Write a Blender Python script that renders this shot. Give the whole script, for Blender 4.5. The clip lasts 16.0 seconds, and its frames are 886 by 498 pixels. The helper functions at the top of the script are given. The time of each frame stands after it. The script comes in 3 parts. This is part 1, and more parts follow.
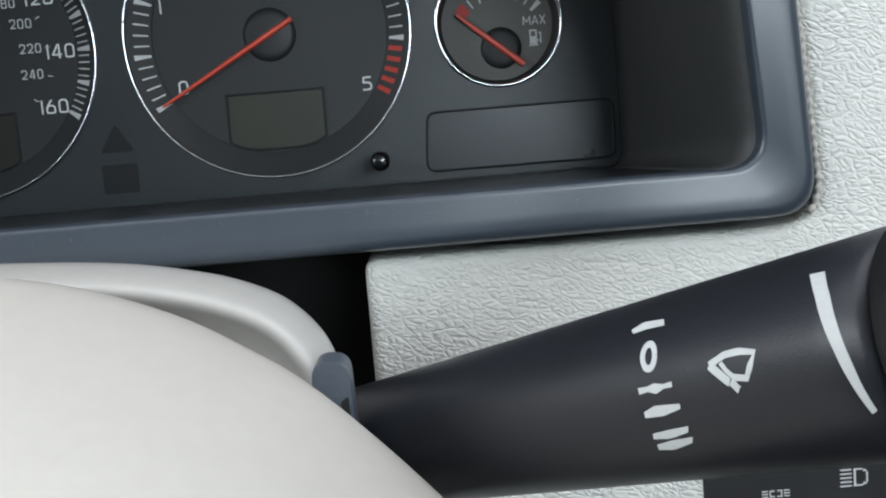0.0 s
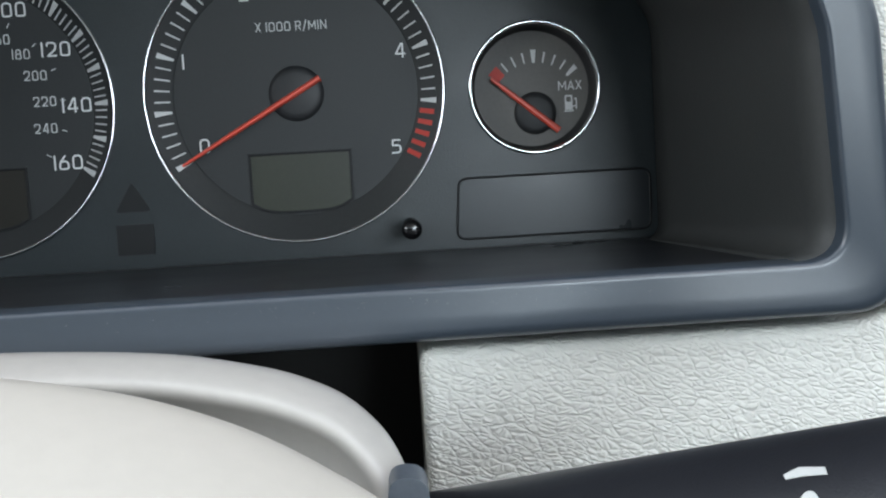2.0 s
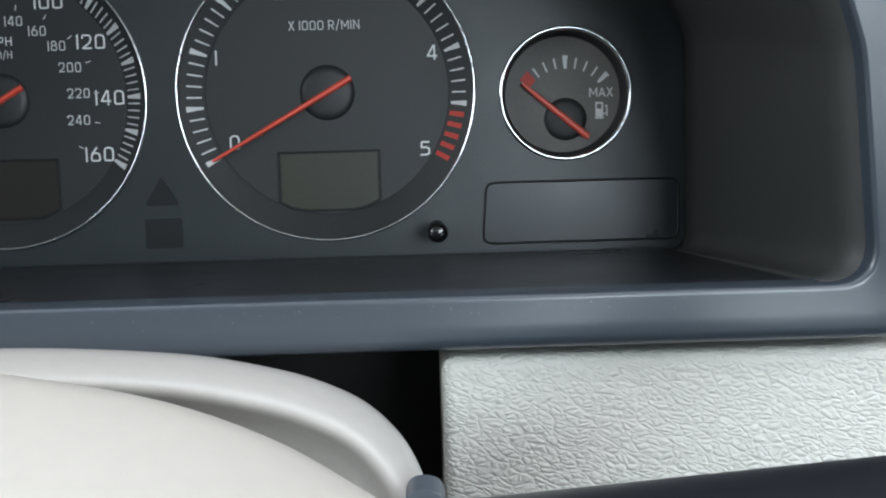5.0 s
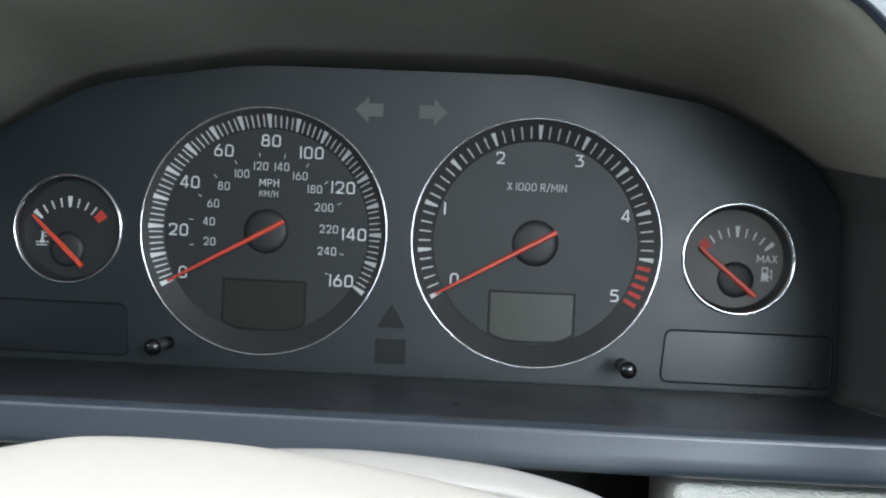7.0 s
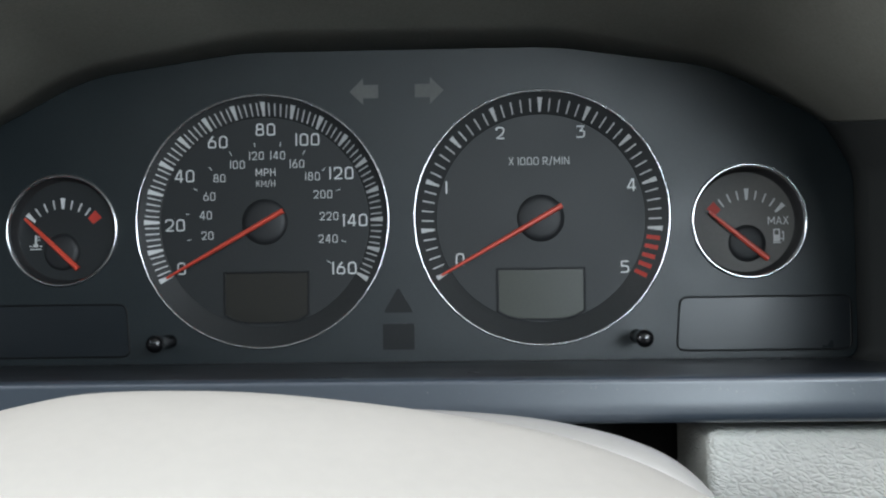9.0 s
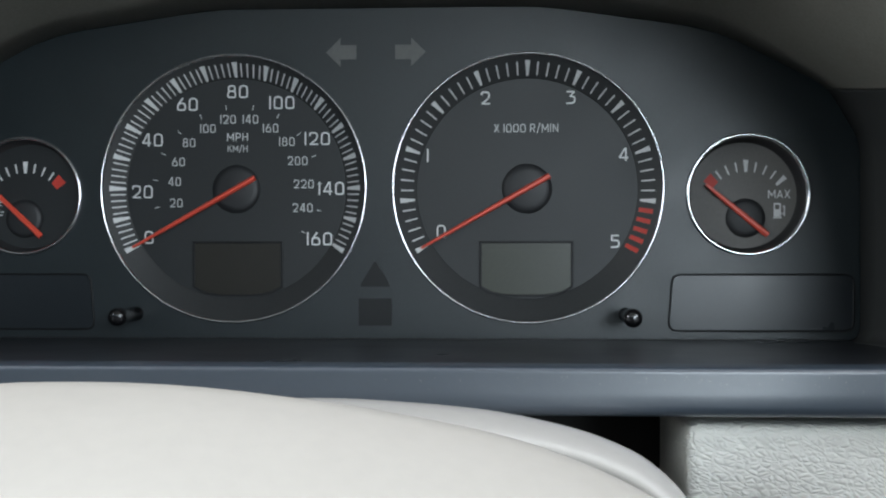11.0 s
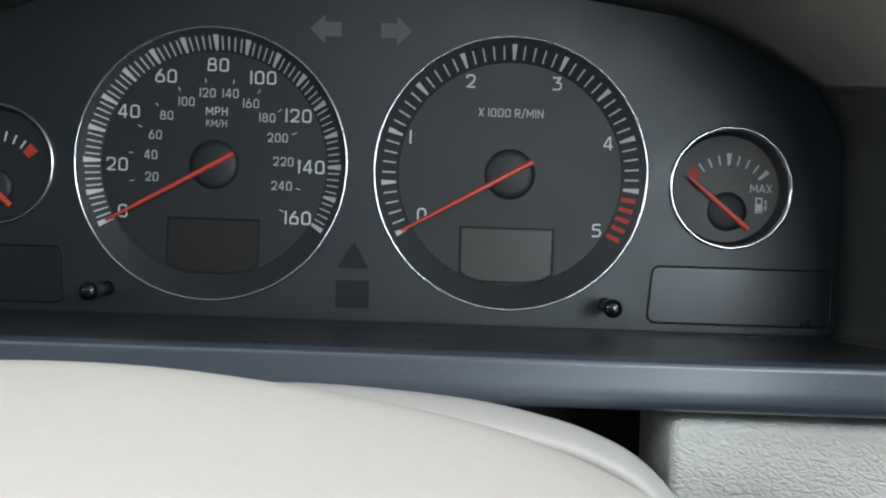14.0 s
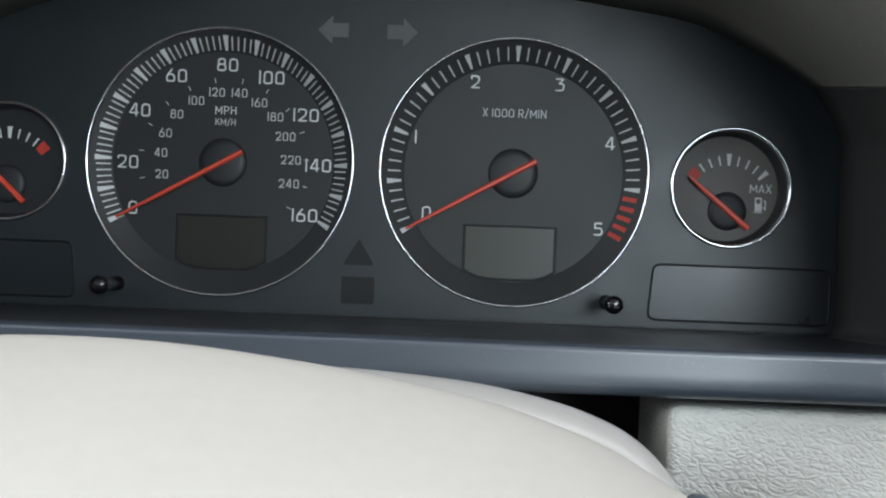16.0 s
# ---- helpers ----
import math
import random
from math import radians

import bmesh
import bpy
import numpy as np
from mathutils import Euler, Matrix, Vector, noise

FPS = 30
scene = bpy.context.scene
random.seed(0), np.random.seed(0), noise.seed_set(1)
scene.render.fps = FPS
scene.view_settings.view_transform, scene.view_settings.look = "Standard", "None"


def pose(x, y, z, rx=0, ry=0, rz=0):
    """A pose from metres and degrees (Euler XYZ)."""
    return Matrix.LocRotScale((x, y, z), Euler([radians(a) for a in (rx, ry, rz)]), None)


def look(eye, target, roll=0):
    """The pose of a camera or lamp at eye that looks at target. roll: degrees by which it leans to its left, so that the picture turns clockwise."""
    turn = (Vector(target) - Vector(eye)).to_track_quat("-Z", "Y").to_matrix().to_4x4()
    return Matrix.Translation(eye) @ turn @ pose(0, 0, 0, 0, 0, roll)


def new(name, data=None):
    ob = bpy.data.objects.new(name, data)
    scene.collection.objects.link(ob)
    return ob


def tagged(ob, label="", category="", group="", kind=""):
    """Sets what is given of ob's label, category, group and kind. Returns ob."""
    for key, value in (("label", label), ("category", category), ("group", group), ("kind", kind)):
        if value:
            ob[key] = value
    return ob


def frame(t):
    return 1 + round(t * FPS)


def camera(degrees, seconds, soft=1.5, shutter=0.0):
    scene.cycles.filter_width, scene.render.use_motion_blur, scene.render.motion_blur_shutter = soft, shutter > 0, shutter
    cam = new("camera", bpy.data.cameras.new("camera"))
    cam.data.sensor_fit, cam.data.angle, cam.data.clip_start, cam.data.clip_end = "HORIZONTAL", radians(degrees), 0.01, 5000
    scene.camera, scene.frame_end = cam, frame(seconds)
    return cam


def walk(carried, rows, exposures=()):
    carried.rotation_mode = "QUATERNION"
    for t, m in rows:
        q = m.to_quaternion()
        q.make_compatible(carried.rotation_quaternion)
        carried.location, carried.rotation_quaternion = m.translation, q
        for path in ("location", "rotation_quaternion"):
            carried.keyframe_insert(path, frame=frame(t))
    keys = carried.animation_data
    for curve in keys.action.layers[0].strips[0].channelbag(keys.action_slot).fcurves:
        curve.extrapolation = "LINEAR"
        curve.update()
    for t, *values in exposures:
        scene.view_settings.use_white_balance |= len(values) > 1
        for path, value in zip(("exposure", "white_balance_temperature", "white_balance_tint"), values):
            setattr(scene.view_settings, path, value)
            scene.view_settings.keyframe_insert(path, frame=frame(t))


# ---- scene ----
cam = camera(46, 16.0, soft=2.1)
PATH = [
    (0, (0.1046, -0.3698, 0.9162), (0.1087, 0.0271, 0.8668), -4.78),
    (0.5, (0.0907, -0.3623, 0.9258), (0.1143, 0.0333, 0.8719), -4.26),
    (1, (0.1002, -0.3592, 0.9267), (0.1175, 0.0376, 0.8792), -2.55),
    (1.5, (0.0982, -0.3614, 0.9262), (0.1163, 0.0362, 0.8862), -3.10),
    (2, (0.0857, -0.3535, 0.9270), (0.1023, 0.0445, 0.8909), -3.36),
    (2.5, (0.0848, -0.3531, 0.9276), (0.1002, 0.0449, 0.8901), -3.06),
    (3, (0.0847, -0.3529, 0.9290), (0.0985, 0.0451, 0.8921), -2.92),
    (5.3, (0.0860, -0.3535, 0.9309), (0.0929, 0.0445, 0.8917), -1.47),
    (5.5, (0.0802, -0.3553, 0.9346), (0.0931, 0.0418, 0.8887), -0.89),
    (6, (0.0438, -0.3821, 0.9382), (0.0425, 0.0172, 0.9151), -0.95),
    (6.5, (0.0409, -0.3875, 0.9484), (0.0286, 0.0123, 0.9410), 2.61),
    (7, (0.0331, -0.4166, 0.9460), (0.0186, -0.0168, 0.9461), 2.57),
    (7.5, (0.0255, -0.4129, 0.9524), (0.0127, -0.0132, 0.9534), 2.51),
    (8, (0.0332, -0.4027, 0.9398), (0.0217, -0.0030, 0.9435), 1.38),
    (8.5, (0.0355, -0.4023, 0.9302), (0.0242, -0.0025, 0.9334), -0.42),
    (8.7, (0.0282, -0.4077, 0.9233), (0.0164, -0.0082, 0.9382), -0.78),
    (11, (0.0411, -0.3852, 0.9273), (0.0230, 0.0144, 0.9278), -0.03),
    (11.5, (0.0355, -0.3939, 0.9362), (0.0251, 0.0059, 0.9279), 0.31),
    (12, (0.0456, -0.3956, 0.9204), (0.0313, 0.0041, 0.9262), 0.06),
    (12.5, (0.0399, -0.4023, 0.9315), (0.0328, -0.0024, 0.9249), 0.77),
    (13, (0.0401, -0.4013, 0.9277), (0.0349, -0.0014, 0.9272), 0.81),
    (13.5, (0.0382, -0.3894, 0.9285), (0.0323, 0.0105, 0.9221), 1.15),
    (14, (0.0348, -0.3810, 0.9284), (0.0310, 0.0189, 0.9217), 1.89),
    (14.5, (0.0367, -0.3848, 0.9236), (0.0306, 0.0152, 0.9228), 1.96),
    (15, (0.0367, -0.3870, 0.9202), (0.0308, 0.0130, 0.9241), 1.73),
    (15.5, (0.0366, -0.3829, 0.9160), (0.0304, 0.0170, 0.9247), 1.90),
    (16, (0.0356, -0.3874, 0.9225), (0.0295, 0.0125, 0.9210), 2.18),
]
walk(cam, [(t, look(eye, target, roll)) for t, eye, target, roll in PATH],
     [(0, 0.0, 6400, 10), (1, 0.05, 6400, 10), (2, 0.18, 6400, 10), (3, 0.24, 6400, 10), (5.5, 0.20, 6400, 10), (6, 0.34, 6400, 10), (6.5, 0.26, 6400, 10), (7, 0.46, 6400, 10), (7.5, 0.22, 6400, 10),
      (8, 0.10, 6400, 10), (8.5, 0.05, 6400, 10), (11, 0.05, 6400, 10), (11.5, 0.05, 6400, 10), (12, -0.20, 6400, 10), (12.5, -0.35, 6450, 10), (13, -0.50, 6450, 10), (13.5, -0.25, 6450, 10), (14, -0.02, 6450, 10), (16, 0.0, 6450, 10)])

# ---------------------------------------------------------------- light
Z0 = 0.95                      # height of the dial centres above the ground
world = bpy.data.worlds.new("sky")
scene.world = world
world.use_nodes = True
wn = world.node_tree
sky = wn.nodes.new("ShaderNodeTexSky")
sky.sky_type, sky.sun_disc = "NISHITA", False
sky.sun_elevation, sky.sun_rotation = radians(40), radians(150)
wn.links.new(sky.outputs[0], wn.nodes["Background"].inputs[0])
wn.nodes["Background"].inputs[1].default_value = 0.10

sun = new("sun", bpy.data.lights.new("sun", "SUN"))
sun.data.energy, sun.data.angle, sun.data.color = 0.6, radians(20), (1.0, 0.96, 0.9)
sun.matrix_world = look((2, -3, 4), (0, 0, 1))


def window_light(name, at, to, w, h, power, colour):
    """The sky's light through one of the car's windows."""
    lamp = new(name, bpy.data.lights.new(name, "AREA"))
    lamp.data.shape, lamp.data.size, lamp.data.size_y = "RECTANGLE", w, h
    lamp.data.energy, lamp.data.color = power, colour
    lamp.matrix_world = look(at, to)
    return lamp


window_light("side_window_light", (0.61, -0.60, 1.21), (0.0, -0.30, 0.93), 0.9, 0.34, 2.4, (0.93, 0.97, 1.0))
window_light("rear_side_window_light", (0.62, -1.76, 1.04), (-0.2, -0.90, 0.93), 0.80, 0.52, 16.0, (0.80, 0.92, 1.0))
window_light("rear_window_light", (0.0, -2.20, 1.32), (0.06, 0.0, 0.95), 1.1, 0.30, 1.2, (0.95, 0.98, 1.0))
window_light("far_window_light", (-0.97, -0.60, 1.21), (0.0, -0.20, 0.95), 0.9, 0.30, 7.5, (0.93, 0.98, 1.0))
window_light("windscreen_light", (-0.1, -0.32, 1.39), (-0.1, -0.42, 0.9), 1.2, 0.42, 3.2, (0.95, 0.98, 1.0))


# ---------------------------------------------------------------- materials
def material(name, colour, rough=0.5, metal=0.0, vary=0.12, scale=60.0, fine=900.0, bump=0.0, bump_scale=1500.0, coat=0.0, spec=0.5):
    """A surface with colour variation at two scales and a fine relief. Scales are per metre."""
    m = bpy.data.materials.new(name)
    m.use_nodes = True
    t = m.node_tree
    b = t.nodes["Principled BSDF"]
    b.inputs["Roughness"].default_value, b.inputs["Metallic"].default_value = rough, metal
    b.inputs["Coat Weight"].default_value = coat
    b.inputs["Specular IOR Level"].default_value = spec
    co = t.nodes.new("ShaderNodeTexCoord")
    big, small = t.nodes.new("ShaderNodeTexNoise"), t.nodes.new("ShaderNodeTexNoise")
    big.inputs["Scale"].default_value, small.inputs["Scale"].default_value = scale, fine
    big.inputs["Detail"].default_value = 4
    add = t.nodes.new("ShaderNodeMath")
    add.operation = "ADD"
    mr = t.nodes.new("ShaderNodeMapRange")
    mr.inputs[1].default_value, mr.inputs[2].default_value = 0.6, 1.4
    mr.inputs[3].default_value, mr.inputs[4].default_value = 1 - vary, 1 + vary
    mix = t.nodes.new("ShaderNodeVectorMath")
    mix.operation = "SCALE"
    mix.inputs[0].default_value = colour
    for n in (big, small):
        t.links.new(co.outputs["Object"], n.inputs["Vector"])
    t.links.new(big.outputs["Fac"], add.inputs[0])
    t.links.new(small.outputs["Fac"], add.inputs[1])
    t.links.new(add.outputs[0], mr.inputs[0])
    t.links.new(mr.outputs[0], mix.inputs["Scale"])
    t.links.new(mix.outputs[0], b.inputs["Base Color"])
    rr = t.nodes.new("ShaderNodeMapRange")
    rr.inputs[3].default_value, rr.inputs[4].default_value = max(0.02, rough - 0.07), min(1, rough + 0.07)
    t.links.new(big.outputs["Fac"], rr.inputs[0])
    t.links.new(rr.outputs[0], b.inputs["Roughness"])
    if bump:
        grain, bp = t.nodes.new("ShaderNodeTexNoise"), t.nodes.new("ShaderNodeBump")
        grain.inputs["Scale"].default_value, grain.inputs["Detail"].default_value = bump_scale, 3
        bp.inputs["Strength"].default_value, bp.inputs["Distance"].default_value = bump, 0.0002
        t.links.new(co.outputs["Object"], grain.inputs["Vector"])
        t.links.new(grain.outputs["Fac"], bp.inputs["Height"])
        t.links.new(bp.outputs[0], b.inputs["Normal"])
    return m


def leather(name, colour):
    """Embossed hide: stretched, bent cells with creases between them, over fine pores."""
    m = material(name, colour, rough=0.45, vary=0.05, scale=25, fine=400)
    t = m.node_tree
    b = t.nodes["Principled BSDF"]
    co = [n for n in t.nodes if n.type == "TEX_COORD"][0]
    warp, mixer = t.nodes.new("ShaderNodeTexNoise"), t.nodes.new("ShaderNodeVectorMath")
    warp.inputs["Scale"].default_value, warp.inputs["Detail"].default_value = 85, 2
    mixer.operation = "MULTIPLY_ADD"
    mixer.inputs[1].default_value = (0.0042, 0.0042, 0.0042)
    t.links.new(co.outputs["Object"], warp.inputs["Vector"])
    t.links.new(warp.outputs["Color"], mixer.inputs[0])
    t.links.new(co.outputs["Object"], mixer.inputs[2])
    heights = []
    for scale, reach, tilt, stretch in ((660, 0.30, 8, (1.5, 1.1, 0.85)), (340, 0.11, 26, (2.2, 1.3, 0.80))):
        mp = t.nodes.new("ShaderNodeMapping")
        mp.vector_type = "TEXTURE"
        mp.inputs["Rotation"].default_value = (0, radians(tilt), 0)
        mp.inputs["Scale"].default_value = stretch
        t.links.new(mixer.outputs[0], mp.inputs["Vector"])
        v, r = t.nodes.new("ShaderNodeTexVoronoi"), t.nodes.new("ShaderNodeMapRange")
        v.feature = "DISTANCE_TO_EDGE"
        v.inputs["Scale"].default_value = scale
        r.inputs[2].default_value = reach
        r.interpolation_type = "SMOOTHSTEP"
        t.links.new(mp.outputs[0], v.inputs["Vector"])
        t.links.new(v.outputs["Distance"], r.inputs[0])
        heights.append(r)
    blend = t.nodes.new("ShaderNodeMath")
    blend.operation = "MULTIPLY_ADD"
    blend.inputs[1].default_value = 0.85
    t.links.new(heights[1].outputs[0], blend.inputs[0])
    t.links.new(heights[0].outputs[0], blend.inputs[2])
    pore, both = t.nodes.new("ShaderNodeTexNoise"), t.nodes.new("ShaderNodeMath")
    pore.inputs["Scale"].default_value, pore.inputs["Detail"].default_value = 1800, 2
    both.operation = "MULTIPLY_ADD"
    both.inputs[1].default_value = 0.12
    t.links.new(co.outputs["Object"], pore.inputs["Vector"])
    t.links.new(pore.outputs["Fac"], both.inputs[0])
    t.links.new(blend.outputs[0], both.inputs[2])
    bp = t.nodes.new("ShaderNodeBump")
    bp.inputs["Strength"].default_value, bp.inputs["Distance"].default_value = 0.56, 0.00045
    t.links.new(both.outputs[0], bp.inputs["Height"])
    t.links.new(bp.outputs[0], b.inputs["Normal"])
    return m


FACE = material("grey_grained_plastic", (0.011, 0.017, 0.020), 0.38, vary=0.12, bump=0.35, bump_scale=1600, spec=0.55)
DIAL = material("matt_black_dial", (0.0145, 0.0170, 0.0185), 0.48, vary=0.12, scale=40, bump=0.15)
# pale copy of the dial for the fuel gauge: its stronger light is painted in
DIAL_LIT = material("lit_fuel_dial", (0.135, 0.129, 0.121), 0.55, vary=0.1, scale=40, bump=0.15)
BAND = material("grey_dial_band", (0.027, 0.029, 0.030), 0.55, vary=0.1, scale=40)
WELL = material("black_dial_wall", (0.026, 0.026, 0.027), 0.4)
CHROME = material("bright_chrome", (0.80, 0.81, 0.83), 0.16, 1.0, vary=0.04, scale=200)
PRINT = material("white_dial_print", (0.68, 0.69, 0.69), 0.6, vary=0.08, scale=300)
PRINT_DIM = material("grey_dial_print", (0.54, 0.55, 0.55), 0.6, vary=0.08, scale=300)
RED = material("red_dial_print", (0.55, 0.045, 0.030), 0.55, vary=0.1, scale=300)
NEEDLE = material("red_needle_plastic", (0.74, 0.085, 0.050), 0.42, vary=0.06, scale=300)
CAP = material("black_cap_plastic", (0.018, 0.019, 0.021), 0.5, vary=0.15, bump=0.1)
LCD = material("unlit_display_glass", (0.026, 0.030, 0.018), 0.36, vary=0.12, scale=60)
LCD_DIM = material("dark_display_glass", (0.013, 0.011, 0.007), 0.36, vary=0.1, scale=60)
SMOKED = material("smoked_lamp_window", (0.012, 0.016, 0.020), 0.30, vary=0.08, scale=40)
SYMBOL = material("unlit_symbol", (0.007, 0.008, 0.009), 0.5, vary=0.1, scale=300, spec=0.35)
ARROW = material("unlit_arrow_symbol", (0.125, 0.127, 0.122), 0.6, vary=0.12, scale=300)
KNOB = material("glossy_black_knob", (0.006, 0.006, 0.007), 0.12, coat=0.4)
# paler grey-brown copy of the hood lining: light bounced from below, put into the colour
LINING_LIT = material("lit_hood_lining", (0.235, 0.228, 0.198), 0.75, vary=0.15, scale=30, bump=0.35, bump_scale=1200)
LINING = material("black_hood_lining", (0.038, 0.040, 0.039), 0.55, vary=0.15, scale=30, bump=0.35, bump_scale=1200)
LEDGE = material("dark_ledge_plastic", (0.018, 0.020, 0.024), 0.30, vary=0.12, scale=30, bump=0.12)
BEZEL = material("slate_satin_plastic", (0.040, 0.052, 0.067), 0.30, vary=0.05, scale=9, bump=0.06, bump_scale=2200, spec=0.9)
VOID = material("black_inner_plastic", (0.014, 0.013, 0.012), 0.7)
CREAM = material("cream_smooth_plastic", (0.57, 0.53, 0.47), 0.45, vary=0.03, scale=15, fine=300, bump=0.10, bump_scale=2500)
GREIGE = material("greige_column_plastic", (0.50, 0.475, 0.44), 0.22, vary=0.04, scale=20, fine=300, bump=0.12, bump_scale=2500)
HIDE = leather("pale_grey_leather", (0.70, 0.70, 0.65))
HEM = material("greige_hem_thread", (0.42, 0.40, 0.36), 0.6, vary=0.15, scale=300)
STALK = material("black_stalk_plastic", (0.014, 0.015, 0.019), 0.38, vary=0.12, scale=40, bump=0.2, bump_scale=2600)
RUBBER = material("slate_boot_plastic", (0.085, 0.10, 0.12), 0.40, vary=0.12, scale=150)
WHITE = material("white_stalk_print", (0.60, 0.61, 0.60), 0.5, vary=0.05, scale=300)
SWITCH = material("black_switch_plastic", (0.010, 0.010, 0.010), 0.45, vary=0.15, bump=0.2)
HEADLINER = material("beige_headlining", (0.55, 0.52, 0.46), 0.9, vary=0.06, bump=0.3, bump_scale=700)
# for walls out of view, darkened so that they bounce and reflect little light
DARK_WALL = material("dark_unseen_wall", (0.06, 0.058, 0.054), 0.7, vary=0.1, bump=0.3, bump_scale=700)
CARPET = material("dark_carpet", (0.05, 0.048, 0.045), 0.95, vary=0.2, bump=0.4, bump_scale=700)


# ---------------------------------------------------------------- helpers of this scene
def part(name, bm, mat, parent=None, label="", smooth=False):
    """Links a bmesh as one mesh object under a thing or a part."""
    me = bpy.data.meshes.new(name)
    bmesh.ops.recalc_face_normals(bm, faces=bm.faces)
    for fc in bm.faces:
        fc.smooth = smooth
    bm.to_mesh(me)
    bm.free()
    return put(name, me, mat, parent, label)


def put(name, me, mat, parent=None, label=""):
    if not me.materials:
        me.materials.append(mat)
    ob = new(name, me)
    if parent:
        ob.parent = parent
    if label:
        ob["label"] = label
    return ob


def thing(name, label, category, at=(0, 0, 0), group="", kind=""):
    ob = new(name)
    ob.location = at
    ob.empty_display_size = 0.01
    return tagged(ob, label, category, group, kind)


def soften(ob, width, segments=3, angle=35):
    """Rounded edges."""
    md = ob.modifiers.new("edge", "BEVEL")
    md.width, md.segments, md.limit_method, md.angle_limit = width, segments, "ANGLE", radians(angle)
    for p in ob.data.polygons:
        p.use_smooth = True
    wn_ = ob.modifiers.new("shade", "WEIGHTED_NORMAL")
    wn_.keep_sharp = False
    return ob


def fillet(points, radii, n=8):
    """A closed polygon with rounded corners, each of n + 1 points."""
    out = []
    k = len(points)
    for i in range(k):
        p, a, b = Vector(points[i]), Vector(points[i - 1]), Vector(points[(i + 1) % k])
        u, v = (a - p).normalized(), (b - p).normalized()
        half = math.acos(max(-1, min(1, u.dot(v)))) / 2
        d = min(radii[i] / max(math.tan(half), 1e-4), (a - p).length * 0.48, (b - p).length * 0.48)
        for j in range(n + 1):
            s = j / n
            out.append(tuple((1 - s) ** 2 * (p + d * u) + 2 * s * (1 - s) * p + s * s * (p + d * v)))
    return out


def offset(loop, d):
    """The closed 2D loop, counterclockwise, moved outwards by d."""
    out = []
    k = len(loop)
    for i in range(k):
        a, b = Vector(loop[i - 1]), Vector(loop[(i + 1) % k])
        t = (b - a).normalized()
        out.append((loop[i][0] + d * t.y, loop[i][1] - d * t.x))
    return out


def loft(bm, rings, close=True):
    """Faces between rings of equal count."""
    vs = [[bm.verts.new(p) for p in ring] for ring in rings]
    n = len(vs[0])
    for a, b in zip(vs, vs[1:]):
        for i in range(n if close else n - 1):
            j = (i + 1) % n
            bm.faces.new((a[i], a[j], b[j], b[i]))
    return vs


def spline(points, n):
    """A smooth row through the points, n steps between each two."""
    p = [Vector(q) for q in points]
    p = [2 * p[0] - p[1]] + p + [2 * p[-1] - p[-2]]
    out = []
    for i in range(1, len(p) - 2):
        for j in range(n):
            u = j / n
            out.append(0.5 * (2 * p[i] + (p[i + 1] - p[i - 1]) * u + (2 * p[i - 1] - 5 * p[i] + 4 * p[i + 1] - p[i + 2]) * u * u + (3 * p[i] - p[i - 1] - 3 * p[i + 1] + p[i + 2]) * u ** 3))
    return out + [p[-2]]


def skin(rows, nu, nv):
    """A smooth sheet through rows of points."""
    fine = [spline(r, nu) for r in rows]
    cols = [spline([r[i] for r in fine], nv) for i in range(len(fine[0]))]
    bm = bmesh.new()
    loft(bm, cols, close=False)
    return bm


def plate(loop, y0, y1, holes=()):
    """A plate in the x-z plane from y0 (front) to y1, with holes."""
    bm = bmesh.new()
    edges = []
    for lp in (loop, *holes):
        vs = [bm.verts.new((x, y0, z)) for x, z in lp]
        edges += [bm.edges.new((vs[i - 1], vs[i])) for i in range(len(vs))]
    bmesh.ops.triangle_fill(bm, edges=edges, use_beauty=True, use_dissolve=False)
    if abs(y1 - y0) > 1e-6:
        ex = bmesh.ops.extrude_face_region(bm, geom=bm.faces[:])
        for v in [g for g in ex["geom"] if isinstance(g, bmesh.types.BMVert)]:
            v.co.y = y1
    return bm


def circle(cx, cz, r, n=96):
    return [(cx + r * math.cos(2 * math.pi * i / n), cz + r * math.sin(2 * math.pi * i / n)) for i in range(n)]


def lathe(profile, n=64, at=(0, 0, 0)):
    """Turned about the y axis: profile of (radius, y)."""
    bm = bmesh.new()
    rings = []
    for r, y in profile:
        rings.append([(at[0] + r * math.cos(2 * math.pi * i / n), at[1] + y, at[2] + r * math.sin(2 * math.pi * i / n)) for i in range(n)])
    loft(bm, rings)
    bmesh.ops.remove_doubles(bm, verts=bm.verts, dist=1e-7)
    return bm


STROKE = 0.122                 # width of a printed stroke, of the cap height


def rounded(points, radii, n=5):
    """An open row of points with its inner corners rounded."""
    out = [Vector(points[0])]
    for i in range(1, len(points) - 1):
        p, a, b = Vector(points[i]), Vector(points[i - 1]), Vector(points[i + 1])
        u, v = (a - p).normalized(), (b - p).normalized()
        d = min(radii[i], (a - p).length * 0.5, (b - p).length * 0.5)
        out += [(1 - k / n) ** 2 * (p + d * u) + 2 * (k / n) * (1 - k / n) * p + (k / n) ** 2 * (p + d * v) for k in range(n + 1)]
    return out + [Vector(points[-1])]


LO, HI, RT, C = 0.0675, 0.9325, 0.6325, 0.26


def box_stroke(x0, z0, x1, z1, r):
    m = (x0 + x1) / 2
    return rounded([(m, z0), (x1, z0), (x1, z1), (x0, z1), (x0, z0), (m, z0)], [0, r, r, r, r, 0])


